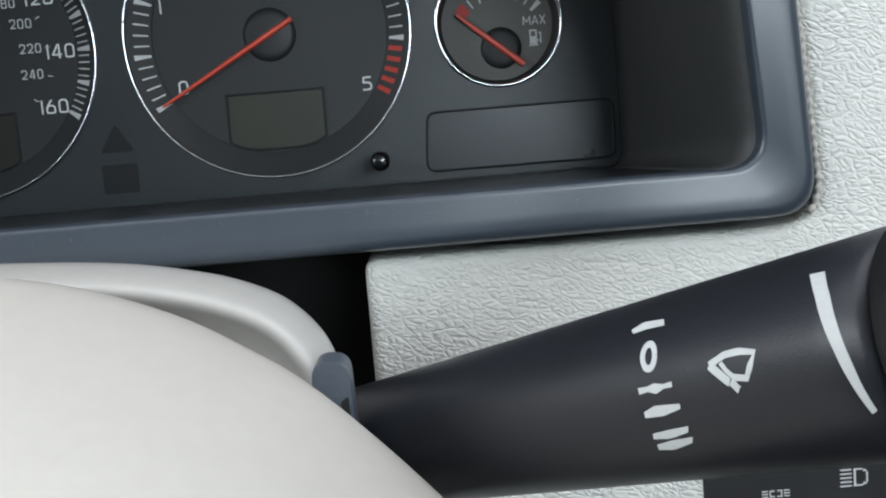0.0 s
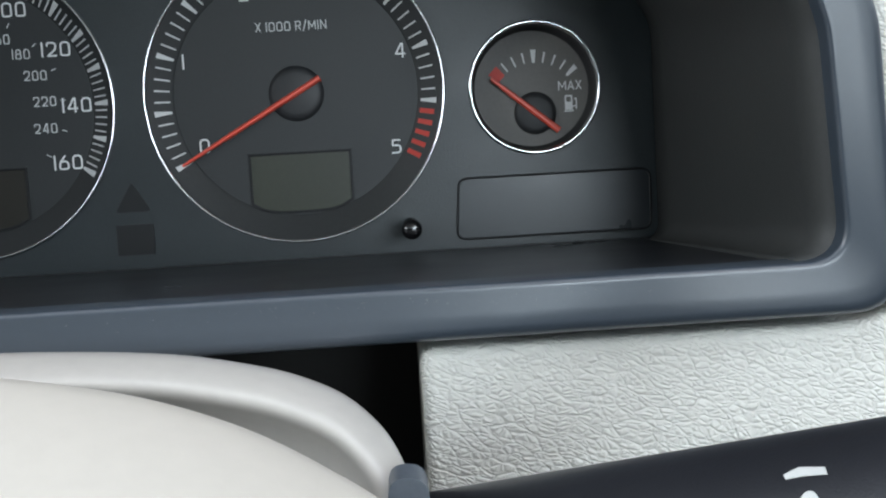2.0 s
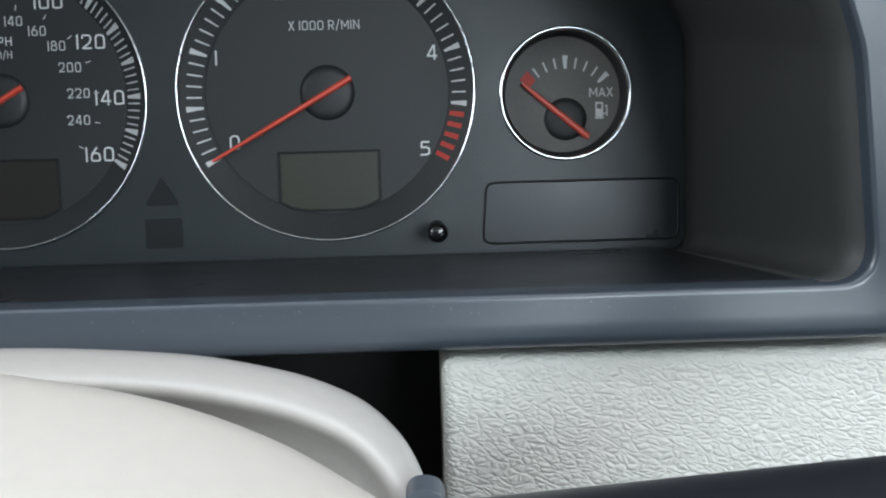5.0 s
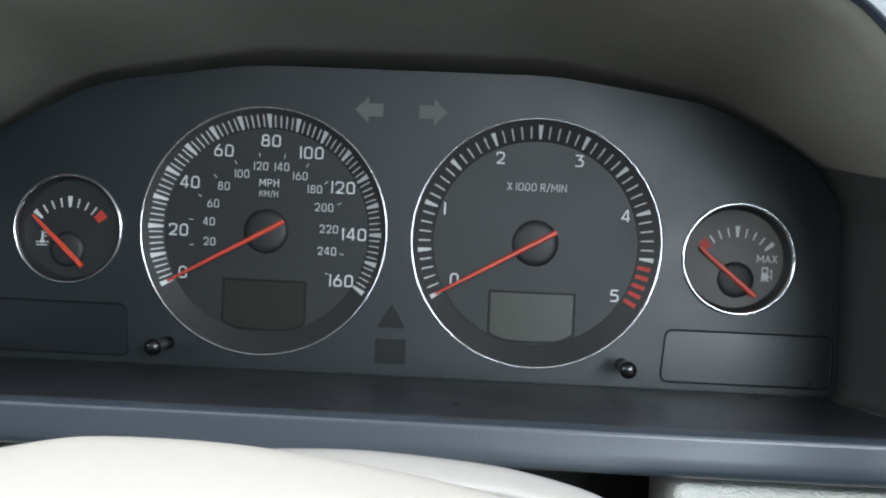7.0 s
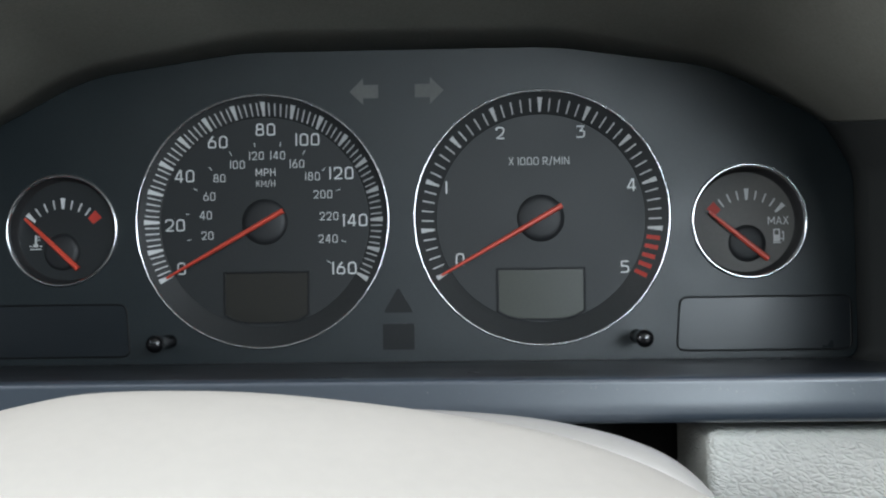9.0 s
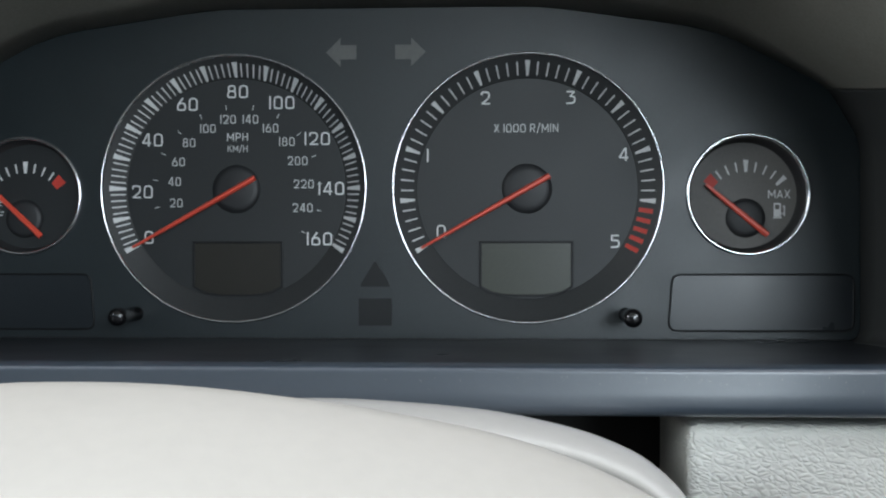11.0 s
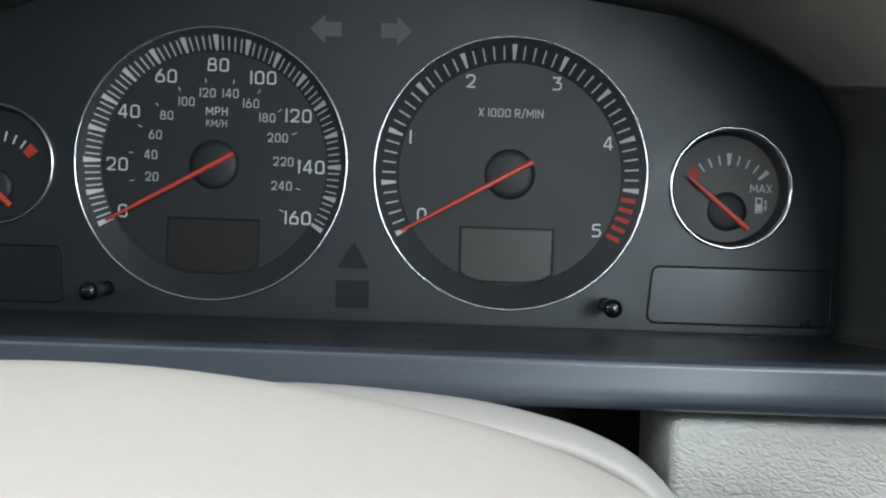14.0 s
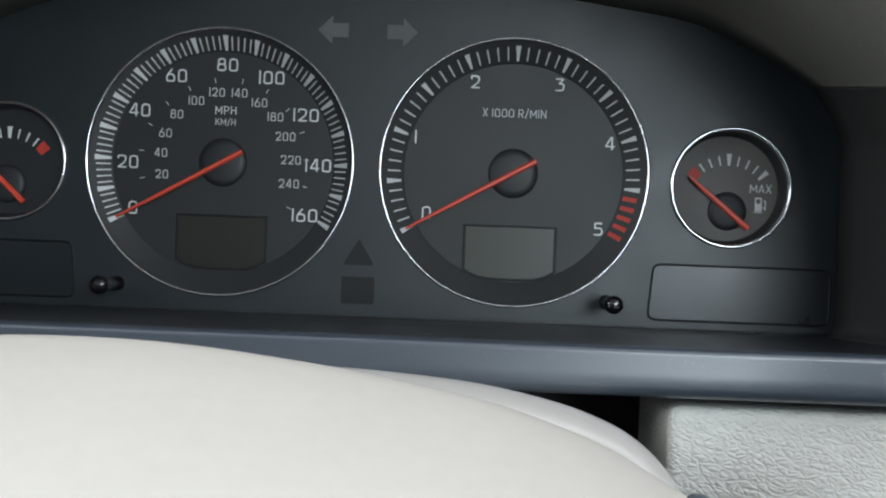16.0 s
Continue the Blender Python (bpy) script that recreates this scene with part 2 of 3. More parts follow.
GLYPHS = {
    "0": (0.70, [box_stroke(LO, LO, RT, HI, C)]),
    "1": (0.135, [[(LO, 0), (LO, 1)]]),
    "2": (0.70, [rounded([(LO, 0.70), (LO, HI), (RT, HI), (RT, 0.50), (LO + 0.02, LO), (0.70, LO)], [0, C, C, 0.22, 0.02, 0])]),
    "3": (0.70, [rounded([(0.03, HI), (RT - 0.03, HI), (0.30, 0.57), (RT, 0.57), (RT, LO), (0.02, LO)], [0, 0.03, 0.03, C, C, 0])]),
    "4": (0.72, [[(0.53, 0), (0.53, 1)], rounded([(0.47, 0.99), (0.06, 0.27), (0.72, 0.27)], [0, 0.03, 0])]),
    "5": (0.70, [rounded([(0.64, HI), (0.11, HI), (0.09, 0.57), (RT, 0.57), (RT, LO), (0.02, LO)], [0, 0.02, 0.02, C, C, 0])]),
    "6": (0.70, [box_stroke(LO, LO, RT, 0.58, 0.24), rounded([(0.46, 0.99), (0.12, 0.55), (LO, 0.30)], [0, 0.2, 0])]),
    "8": (0.70, [box_stroke(LO, LO, RT, 0.53, 0.22), box_stroke(0.11, 0.53, 0.59, HI, 0.20)]),
    "M": (0.86, [rounded([(LO, 0), (LO, HI), (0.43, 0.30), (0.79, HI), (0.79, 0)], [0, 0.01, 0.01, 0.01, 0])]),
    "P": (0.66, [[(LO, 0), (LO, 1)], rounded([(LO, HI), (0.59, HI), (0.59, 0.42), (LO, 0.42)], [0, 0.22, 0.22, 0])]),
    "H": (0.70, [[(LO, 0), (LO, 1)], [(RT, 0), (RT, 1)], [(LO, 0.52), (RT, 0.52)]]),
    "K": (0.66, [[(LO, 0), (LO, 1)], [(0.60, 1), (0.14, 0.52)], [(0.28, 0.62), (0.62, 0)]]),
    "R": (0.68, [[(LO, 0), (LO, 1)], rounded([(LO, HI), (0.59, HI), (0.59, 0.46), (LO, 0.46)], [0, 0.2, 0.2, 0]), [(0.34, 0.44), (0.62, 0)]]),
    "X": (0.68, [[(0.06, 0), (0.62, 1)], [(0.06, 1), (0.62, 0)]]),
    "I": (0.135, [[(LO, 0), (LO, 1)]]),
    "N": (0.72, [rounded([(LO, 0), (LO, 0.96), (0.65, 0.04), (0.65, 1)], [0, 0.01, 0.01, 0])]),
    "A": (0.72, [rounded([(0.05, 0), (0.36, 0.95), (0.67, 0)], [0, 0.03, 0]), [(0.15, 0.30), (0.57, 0.30)]]),
    "/": (0.42, [[(0.02, -0.1), (0.40, 1.1)]]),
}
glyph_meshes = {}


def glyph(ch, height, wide, mat):
    """One printed character, slightly raised, its lower left corner at the origin."""
    key = (ch, round(height, 5), wide, mat.name)
    if key in glyph_meshes:
        return glyph_meshes[key]
    bm = bmesh.new()
    for k, row in enumerate(GLYPHS[ch][1]):
        row = [Vector((x * wide, z)) for x, z in row]
        left, right = [], []
        for i, p in enumerate(row):
            a, b = row[max(i - 1, 0)], row[min(i + 1, len(row) - 1)]
            if (row[0] - row[-1]).length < 1e-6 and i in (0, len(row) - 1):
                a, b = row[-2], row[1]
            t = (b - a).normalized()
            q = Vector((-t.y, t.x)) * STROKE / 2
            left.append((p + q) * height)
            right.append((p - q) * height)
        top = -0.00008 - 0.000004 * k
        rings = [[(x, 0, z) for x, z in left], [(x, top, z) for x, z in left], [(x, top, z) for x, z in right], [(x, 0, z) for x, z in right]]
        loft(bm, rings, close=False)
    me = bpy.data.meshes.new("glyph")
    bmesh.ops.recalc_face_normals(bm, faces=bm.faces)
    bm.to_mesh(me)
    bm.free()
    me.materials.append(mat)
    glyph_meshes[key] = me
    return me


def writing(name, text, height, at, mat, parent, wide=1.0, gap=0.20):
    """Print on an upright face, a part for each character: centred at (x, y, z), cap height in metres."""
    widths = [0.16 if ch == " " else GLYPHS[ch][0] * wide for ch in text]
    x = at[0] - height * (sum(widths) + gap * (len(text) - 1)) / 2
    for ch, w in zip(text, widths):
        if ch != " ":
            ob = put(name, glyph(ch, height, wide, mat), mat, parent)
            ob.location = (x, at[1], at[2] - height / 2)
        x += height * (w + gap)


def wedge(w_out, w_in, r_in, r_out, depth=0.00012, slope=0.0, foot=0.0):
    """A tick of a scale, pointing up from the pivot at the origin."""
    bm = bmesh.new()
    pts = [(-w_in / 2, r_in), (w_in / 2, r_in), (w_out / 2, r_out), (-w_out / 2, r_out)]
    a = [bm.verts.new((x, -slope * max(z - foot, 0), z)) for x, z in pts]
    b = [bm.verts.new((x, -slope * max(z - foot, 0) - depth, z)) for x, z in pts]
    bm.faces.new(a)
    bm.faces.new(b)
    for i in range(4):
        bm.faces.new((a[i - 1], a[i], b[i], b[i - 1]))
    me = bpy.data.meshes.new("tick")
    bmesh.ops.recalc_face_normals(bm, faces=bm.faces)
    bm.to_mesh(me)
    bm.free()
    return me


# ---------------------------------------------------------------- the instrument cluster
FACE_OUT = fillet([(0.1735, 0.8946), (0.1735, 0.966), (0.162, 0.986), (0.122, 1.007), (0.060, 1.0160), (-0.060, 1.0160), (-0.122, 1.007), (-0.162, 0.986), (-0.1735, 0.966), (-0.1735, 0.8946)],
                  [0.006, 0.02, 0.02, 0.08, 0.15, 0.15, 0.08, 0.02, 0.02, 0.006])
BEZEL_IN = fillet([(0.1810, 0.8995), (0.1754, 0.948), (0.169, 0.966), (0.130, 1.013), (0.064, 1.048), (-0.064, 1.048), (-0.130, 1.013), (-0.169, 0.966), (-0.1754, 0.948), (-0.1810, 0.8995)],
                  [0.0085, 0.03, 0.02, 0.06, 0.12, 0.12, 0.06, 0.02, 0.03, 0.0085])
LIP_Y = -0.1370


def outer(d, corner):
    """The frame's outline moved outwards by d, with tighter lower corners."""
    pts = [(0.1810, 0.8995), (0.1754, 0.948), (0.169, 0.966), (0.130, 1.013), (0.064, 1.048), (-0.064, 1.048), (-0.130, 1.013), (-0.169, 0.966), (-0.1754, 0.948), (-0.1810, 0.8995)]
    return fillet([(x + math.copysign(d * (1.0 if z < 0.97 else 0.75), x), z - d if z < 0.91 else z + d * (0.1 if z < 0.97 else 0.7)) for x, z in pts],
                  [corner, 0.03, 0.02, 0.06, 0.12, 0.12, 0.06, 0.02, 0.03, corner])




def lean(z):
    """How far the frame stands out towards the seat at a height: the hood overhangs."""
    return -0.10 * max(z - 0.900, 0.0)


FY = -0.0050                   # front of the face panel; the dials lie behind it

cluster = thing("instrument_cluster", "dark grey car instrument cluster with four chrome-ringed dials, unlit", "instrument cluster", (0, 0, 0.8985))
DOWN = Matrix.Translation((0, 0, -0.8985))


def under(ob):
    """Keeps world coordinates of a mesh under the cluster's base."""
    ob.location.z -= 0.8985
    return ob


TACHO, SPEEDO = (0.0546, 0.9500), (-0.0534, 0.9501)
FUEL, TEMP = (0.1338, 0.9474), (-0.1320, 0.9476)
holes = [circle(*TACHO, 0.0490), circle(*SPEEDO, 0.0490), circle(*FUEL, 0.0214, 64), circle(*TEMP, 0.0214, 64)]
lamp_win = fillet([(0.1056, 0.8986), (0.1706, 0.8986), (0.1708, 0.9181), (0.1072, 0.9181)], [0.003, 0.003, 0.003, 0.003], 5)
panel = under(part("face_panel", plate(FACE_OUT, FY, 0.004, holes), FACE, cluster, "dark slate grained plastic panel"))
soften(panel, 0.0006, 2, 50)
back = under(part("back_plate", plate(offset(FACE_OUT, 0.004), 0.014, 0.018), VOID, cluster))


def gauge(name, centre, ring_r, plate_r, dial_mat, wall_mat, label, deep=0.0):
    """A dial: its plate at the bottom of a flared well, with a ring round it. Its parts hang on the plate."""
    cx, cz = centre
    dial = part(name, plate(circle(0, 0, plate_r), 0, 0.0015), dial_mat, cluster, label)
    dial.location = (cx, deep, cz - 0.8985)
    f = FY - deep
    w = 0.0011 if ring_r > 0.03 else 0.0014
    part("ring", lathe([(ring_r - w, f + 0.0008), (ring_r - w, f - 0.0006), (ring_r - w * 0.7, f - 0.0012), (ring_r - w * 0.27, f - 0.0012), (ring_r, f - 0.0006), (ring_r, f + 0.0004)], 128), CHROME, dial, "thin bright chrome ring", True)
    part("dial_wall", lathe([(ring_r - 0.0010, f + 0.0004), (plate_r + 0.0004, -0.0004), (plate_r - 0.0001, -0.0001), (plate_r - 0.0006, 0.0008)], 96), wall_mat, dial, "", True)
    return dial


def needle(dial, pivot, angle, length, tail, width, cap_r, cap_h):
    """A red needle over its black cap; angle clockwise from straight up."""
    px, pz = pivot
    part("cap", lathe([(0.0, -cap_h), (cap_r * 0.70, -cap_h), (cap_r * 0.84, -cap_h + 0.0003), (cap_r * 0.95, -cap_h + 0.0008), (cap_r, -0.0002)], 64, (px, 0, pz)), CAP, dial, "round black cap", True)
    bm = bmesh.new()
    h = cap_h + 0.0010
    prof = [(-tail, width * 0.62), (0, width * 0.60), (length * 0.6, width * 0.48), (length, width * 0.30)]
    rows = []
    for z, w in prof:
        rows.append([(-w, -h + 0.0003, z), (-w * 0.45, -h - 0.0006, z), (w * 0.45, -h - 0.0006, z), (w, -h + 0.0003, z), (w * 0.8, -h + 0.0007, z), (-w * 0.8, -h + 0.0007, z)])
    vs = loft(bm, rows)
    bm.faces.new(vs[0])
    bm.faces.new(vs[-1])
    ob = part("needle", bm, NEEDLE, dial, "straight red plastic needle")
    ob.location, ob.rotation_euler = (px, 0, pz), (0, radians(angle), 0)
    return ob


def scale(dial, meshes, pivot, steps, first, sweep, pick):
    for i in range(steps + 1):
        key, mat = pick(i)
        me = meshes[key]
        tick = put("tick", me, mat, dial)
        tick.location = (pivot[0], -0.00002, pivot[1])
        tick.rotation_euler = (0, radians(first + sweep * i / steps), 0)


def display(dial, x0, x1, z0, z1, mat, label):
    """A small display window with a bowed lower edge in a recessed black rim."""
    low = [(x0 + (x1 - x0) * s, z0 + 0.0032 * (2 * s - 1) ** 4) for s in [i / 10 for i in range(11)]]
    loop = low + [(x1, z1), (x0, z1)]
    mid = ((x0 + x1) / 2, (z0 + z1) / 2)
    big = [(mid[0] + (x - mid[0]) * 1.055, mid[1] + (z - mid[1]) * 1.085) for x, z in loop]
    soften(part("display_rim", plate(big, -0.0006, 0.0003, [loop[::-1]]), SYMBOL, dial), 0.0002, 2)
    return part("display", plate(loop, -0.00012, 0.0004), mat, dial, label)


# tachometer
SL = dict(depth=0.00022, slope=0.62, foot=0.0405)
tacho = gauge("tachometer", TACHO, 0.0495, 0.0407, DIAL, BAND, "round dark grey tachometer with red needle at zero")
K = 0.0002066
tick_minor = wedge(0.00056, 0.00046, 0.0417, 0.0462, **SL)
tick_major = wedge(0.0019, 0.0008, 0.0415, 0.0466, **SL)
tick_red = wedge(0.0017, 0.0015, 0.0415, 0.0462, **SL)
scale(tacho, {"a": tick_minor, "b": tick_major, "c": tick_red}, (0, 0), 50, -119.6, 239.6,
      lambda i: ("b", PRINT) if i % 5 == 0 and i < 46 else (("c", RED) if i > 45 else ("a", PRINT)))
for n, x, y in (("0", 780, 412), ("1", 756, 276), ("2", 859, 174), ("3", 1011, 174), ("4", 1104, 276), ("5", 1089, 430)):
    writing("numeral", n, 0.0049, ((x - 933) * K, -0.00002, (336 - y) * K), PRINT, tacho)
writing("scale_letter", "X 1000 R/MIN", 0.0031, (-0.0003, -0.00002, 0.0223), PRINT_DIM, tacho, 0.95, 0.17)
needle(tacho, (0, 0), -119.4, 0.0446, 0.0094, 0.0017, 0.0092, 0.0016)
display(tacho, -0.0167, 0.0161, -0.0390, -0.0201, LCD, "unlit olive grey clock display")

# speedometer
speedo = gauge("speedometer", SPEEDO, 0.0496, 0.0413, DIAL, BAND, "round black speedometer with red needle at zero")
K = 0.0002105
SL = dict(depth=0.00022, slope=0.66, foot=0.0411)
tick_minor = wedge(0.00052, 0.00042, 0.0418, 0.0463, **SL)
tick_major = wedge(0.0020, 0.0009, 0.0416, 0.0467, **SL)
scale(speedo, {"a": tick_minor, "b": tick_major}, (0, 0), 80, -119.6, 239.2, lambda i: ("b", PRINT) if i % 5 == 0 else ("a", PRINT))
for n, x, y in (("0", 262, 421), ("20", 250, 340), ("40", 268, 248), ("60", 331, 185), ("80", 421, 163), ("100", 500, 183), ("120", 563, 247), ("140", 588, 335), ("160", 567, 424)):
    writing("numeral", n, 0.0049, ((x - 419) * K, -0.00002, (336 - y) * K), PRINT, speedo)
dash = wedge(0.0003, 0.0003, 0.0, 0.0018)
for n, x, y, dx, dy in (("20", 311, 360, -30, 7), ("40", 308, 322, -30, -2), ("60", 315, 287, -23, -12), ("80", 334, 253, -14, -15), ("100", 368, 228, -11, -17), ("120", 404, 212, -3, -16),
                        ("140", 444, 212, 4, -16), ("160", 480, 228, 11, -17), ("180", 509, 252, 18, -10), ("200", 528, 286, 25, -6), ("220", 539, 327, 24, 0), ("240", 537, 369, 25, 4)):
    cx, cz = (x - 419) * K, (336 - y) * K
    writing("small_numeral", n, 0.0033, (cx, -0.00002, cz), PRINT_DIM, speedo, 0.88)
    mark = put("small_tick", dash, PRINT_DIM, speedo)
    ax, az = (x + dx - 419) * K, (336 - y - dy) * K
    mark.location = (ax, -0.00002, az)
    mark.rotation_euler = (0, math.atan2(ax, az), 0)
mark = put("small_tick", dash, PRINT, speedo)
mark.location, mark.rotation_euler = (0.0259, -0.00002, -0.0165), (0, radians(-60), 0)
writing("unit_letter", "MPH", 0.0030, (0.0004, -0.00002, 0.0195), PRINT, speedo)
writing("unit_letter", "KM/H", 0.0025, (0.0004, -0.00002, 0.0151), PRINT_DIM, speedo, 0.95, 0.17)
needle(speedo, (0.0, 0.0), -119.4, 0.0440, 0.0086, 0.0017, 0.0090, 0.0016)
display(speedo, -0.0156, 0.0166, -0.0392, -0.0202, LCD_DIM, "unlit dark brown odometer display")

# fuel and temperature gauges
K = 0.0002066
small_minor, small_major = wedge(0.00062, 0.0005, 0.0152, 0.0188), wedge(0.0019, 0.0009, 0.0150, 0.0194)
small_red = wedge(0.0040, 0.0030, 0.0150, 0.0192)


def small_gauge(name, centre, label, red_at, pivot, angle, dial_mat, deep=0.0):
    """A small dial; its scale turns about a pivot below its middle."""
    dial = gauge(name, centre, 0.0222, 0.0196, dial_mat, WELL, label, deep)
    scale(dial, {"a": small_minor, "b": small_major, "r": small_red}, (pivot + 0.0002, -0.0063), 8, -47.5, 95,
          lambda i: ("r", RED) if i == red_at else (("b", PRINT) if i in (0, 4, 8) else ("a", PRINT)))
    needle(dial, (pivot, -0.0083), angle, 0.0192, 0.0098, 0.0018, 0.0072, 0.0018)
    return dial


fuel = small_gauge("fuel_gauge", FUEL, "small round fuel gauge with red needle at empty", 0, 0.0009, -50.4, DIAL_LIT, 0.0030)
writing("scale_letter", "MAX", 0.0031, (0.0132, -0.00002, 0.0005), PRINT, fuel, 1.05, 0.12)


def boxes(name, rects, y, mat, parent, label=""):
    """A flat printed symbol made of upright rectangles (x0, z0, x1, z1)."""
    bm = bmesh.new()
    for x0, z0, x1, z1 in rects:
        vs = [bm.verts.new((x, yy, z)) for yy in (y, y - 0.0001) for x, z in ((x0, z0), (x1, z0), (x1, z1), (x0, z1))]
        for q in ((0, 1, 2, 3), (4, 5, 6, 7), (0, 1, 5, 4), (1, 2, 6, 5), (2, 3, 7, 6), (3, 0, 4, 7)):
            bm.faces.new([vs[i] for i in q])
    return part(name, bm, mat, parent, label)


pump = boxes("fuel_pump_symbol", [(0, 0, 0.0032, 0.0004), (0.0003, 0.0006, 0.0029, 0.0033), (0.0003, 0.0050, 0.0029, 0.0056), (0.0003, 0.0033, 0.0008, 0.0050), (0.0024, 0.0033, 0.0029, 0.0050), (0.0029, 0.0016, 0.0040, 0.0020),
                                     (0.0040, 0.0008, 0.0044, 0.0040), (0.0036, 0.0040, 0.0044, 0.0046)], -0.00002, PRINT, fuel)
pump.location = (0.0109, 0, -0.0084)
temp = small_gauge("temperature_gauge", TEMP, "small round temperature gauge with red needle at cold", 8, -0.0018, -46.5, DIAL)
thermo = boxes("thermometer_symbol", [(0.0022, 0.0015, 0.0030, 0.0058), (0.0016, 0.0010, 0.0036, 0.0022), (0.0030, 0.0048, 0.0044, 0.0052), (0.0030, 0.0036, 0.0044, 0.0040), (0, 0.0012, 0.0012, 0.0016), (0.0040, 0.0012, 0.0052, 0.0016),
                                         (0.0002, 0.0, 0.0048, 0.0004)], -0.00002, PRINT, temp)
thermo.location = (-0.0150, 0, -0.0072)

# seam under the panel
bm = plate([(-0.168, 0.8946), (0.170, 0.8946), (0.170, 0.8953), (-0.168, 0.8953)], FY - 0.0007, FY)
under(part("lower_seam", bm, SYMBOL, cluster, "thin black seam"))


# unlit lamps and symbols on the face
def face_loop(name, loop, y0, y1, mat, label="", edge=0.0):
    ob = under(part(name, plate(loop, FY + y0, FY + y1), mat, cluster, label))
    if edge:
        soften(ob, edge, 2)
    return ob


def lamp_window(loop, name_label):
    rim = under(part("lamp_window_rim", plate(offset(loop, 0.0008), FY - 0.0005, FY + 0.0003, [loop]), SYMBOL, cluster, "thin black rim"))
    soften(rim, 0.0003, 2, 50)
    face_loop("lamp_window", loop, -0.0003, 0.0002, SMOKED, name_label)


lamp_window(lamp_win, "smoked warning lamp window, unlit")
lamp_window([(-x, z) for x, z in reversed(lamp_win)], "smoked warning lamp window, unlit")
face_loop("warning_triangle", fillet([(-0.0068, 0.9140), (0.0050, 0.9140), (-0.0009, 0.9238)], [0.0008] * 3, 4), -0.0004, 0.0002, SYMBOL, "unlit black warning triangle")
face_loop("warning_square", fillet([(-0.0070, 0.8998), (0.0052, 0.8998), (0.0052, 0.9098), (-0.0070, 0.9098)], [0.0004] * 4, 3), -0.0004, 0.0002, SYMBOL, "unlit black square lamp")
ARR = [(0, 0.0), (0.0053, 0.0052), (0.0053, 0.0026), (0.0112, 0.0026), (0.0112, -0.0026), (0.0053, -0.0026), (0.0053, -0.0052)]
face_loop("indicator_arrow", [(-0.0190 + x, 0.9998 + z) for x, z in ARR], -0.0003, 0.0002, ARROW, "unlit grey arrow")
face_loop("indicator_arrow", [(0.0176 - x, 0.9998 + z) for x, z in reversed(ARR)], -0.0003, 0.0002, ARROW, "unlit grey arrow")


def reset_knob(x, z):
    k = part("reset_knob", lathe([(0.0040, 0.0005), (0.0040, -0.0006), (0.0034, -0.0010), (0.0026, -0.0012), (0.0026, -0.0200), (0.0031, -0.0215), (0.0033, -0.0240), (0.0028, -0.0256), (0.0016, -0.0262), (0, -0.0263)], 32), KNOB, cluster, "glossy black push knob", True)
    k.location = (x, FY + 0.004, z - 0.8985)
    return k


reset_knob(0.0900, 0.9040)
reset_knob(-0.0895, 0.9040)

# ---------------------------------------------------------------- the hood round it
hood = thing("instrument_hood", "black hood lining with slate satin plastic frame round the dials", "dashboard hood", (0, LIP_Y, 0.887))


def hooded(ob):
    ob.location = -Vector((0, LIP_Y, 0.887))
    return ob


bm = bmesh.new()
rings = []
for i in range(9):
    s = i / 8
    y = FY + 0.001 + (LIP_Y + 0.004 - FY) * s
    rings.append([(a[0] + (b[0] - a[0]) * s, y + lean(b[1]) * s, a[1] + (b[1] - a[1]) * (s ** 0.9)) for a, b in zip(FACE_OUT, BEZEL_IN)])
# the upper columns take the lining colour with the light painted in
for piece, mat, label, cols in (("lining", LINING, "black grained lining", list(range(0, 23))), ("lining", LINING, "black grained lining", list(range(67, len(FACE_OUT)))), ("upper_lining", LINING_LIT, "grained hood underside with bounced light painted into its colour", list(range(22, 68)))):
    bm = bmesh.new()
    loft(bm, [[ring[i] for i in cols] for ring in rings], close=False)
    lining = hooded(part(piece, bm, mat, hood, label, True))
    sol = lining.modifiers.new("thick", "SOLIDIFY")
    sol.thickness, sol.offset = 0.003, 1

bm = bmesh.new()
rim_in, rim_out = [], []
EDGE = outer(0.0119, 0.0095)
for i, (a, b) in enumerate(zip(BEZEL_IN, EDGE)):
    a2, b2 = BEZEL_IN[(i + 1) % len(EDGE)], EDGE[(i + 1) % len(EDGE)]
    n = max(1, int(math.dist(a, a2) / 0.004))
    for k in range(n):
        rim_in.append((a[0] + (a2[0] - a[0]) * k / n, a[1] + (a2[1] - a[1]) * k / n))
        rim_out.append((b[0] + (b2[0] - b[0]) * k / n, b[1] + (b2[1] - b[1]) * k / n))
prof = [(0.0002, 0.012), (0.0, 0.0012), (0.0002, 0.0005), (0.0006, 0.0001), (0.0010, 0.0), (0.0014, 0.0), (0.0060, -0.0002), (0.0090, -0.0003), (0.0102, -0.0001), (0.0111, 0.0006), (0.0117, 0.0018), (0.0119, 0.0040), (0.0119, 0.030)]
loft(bm, [[(a[0] + (b[0] - a[0]) * d / 0.0119, LIP_Y + y + lean(a[1]), a[1] + (b[1] - a[1]) * d / 0.0119) for a, b in zip(rim_in, rim_out)] for d, y in prof])
bezel = hooded(part("frame", bm, BEZEL, hood, "slate satin plastic frame", True))
low = fillet([(0.1725, FY), (0.180, LIP_Y + 0.0025), (-0.180, LIP_Y + 0.0025), (-0.1725, FY)][::-1], [0.004, 0.008, 0.008, 0.004][::-1], 5)
bm = bmesh.new()
top = [bm.verts.new((x, y, 0.8948 + 0.0040 * (y - FY) / (LIP_Y + 0.004 - FY))) for x, y in low]
bm.faces.new(top)
ex = bmesh.ops.extrude_face_region(bm, geom=bm.faces[:])
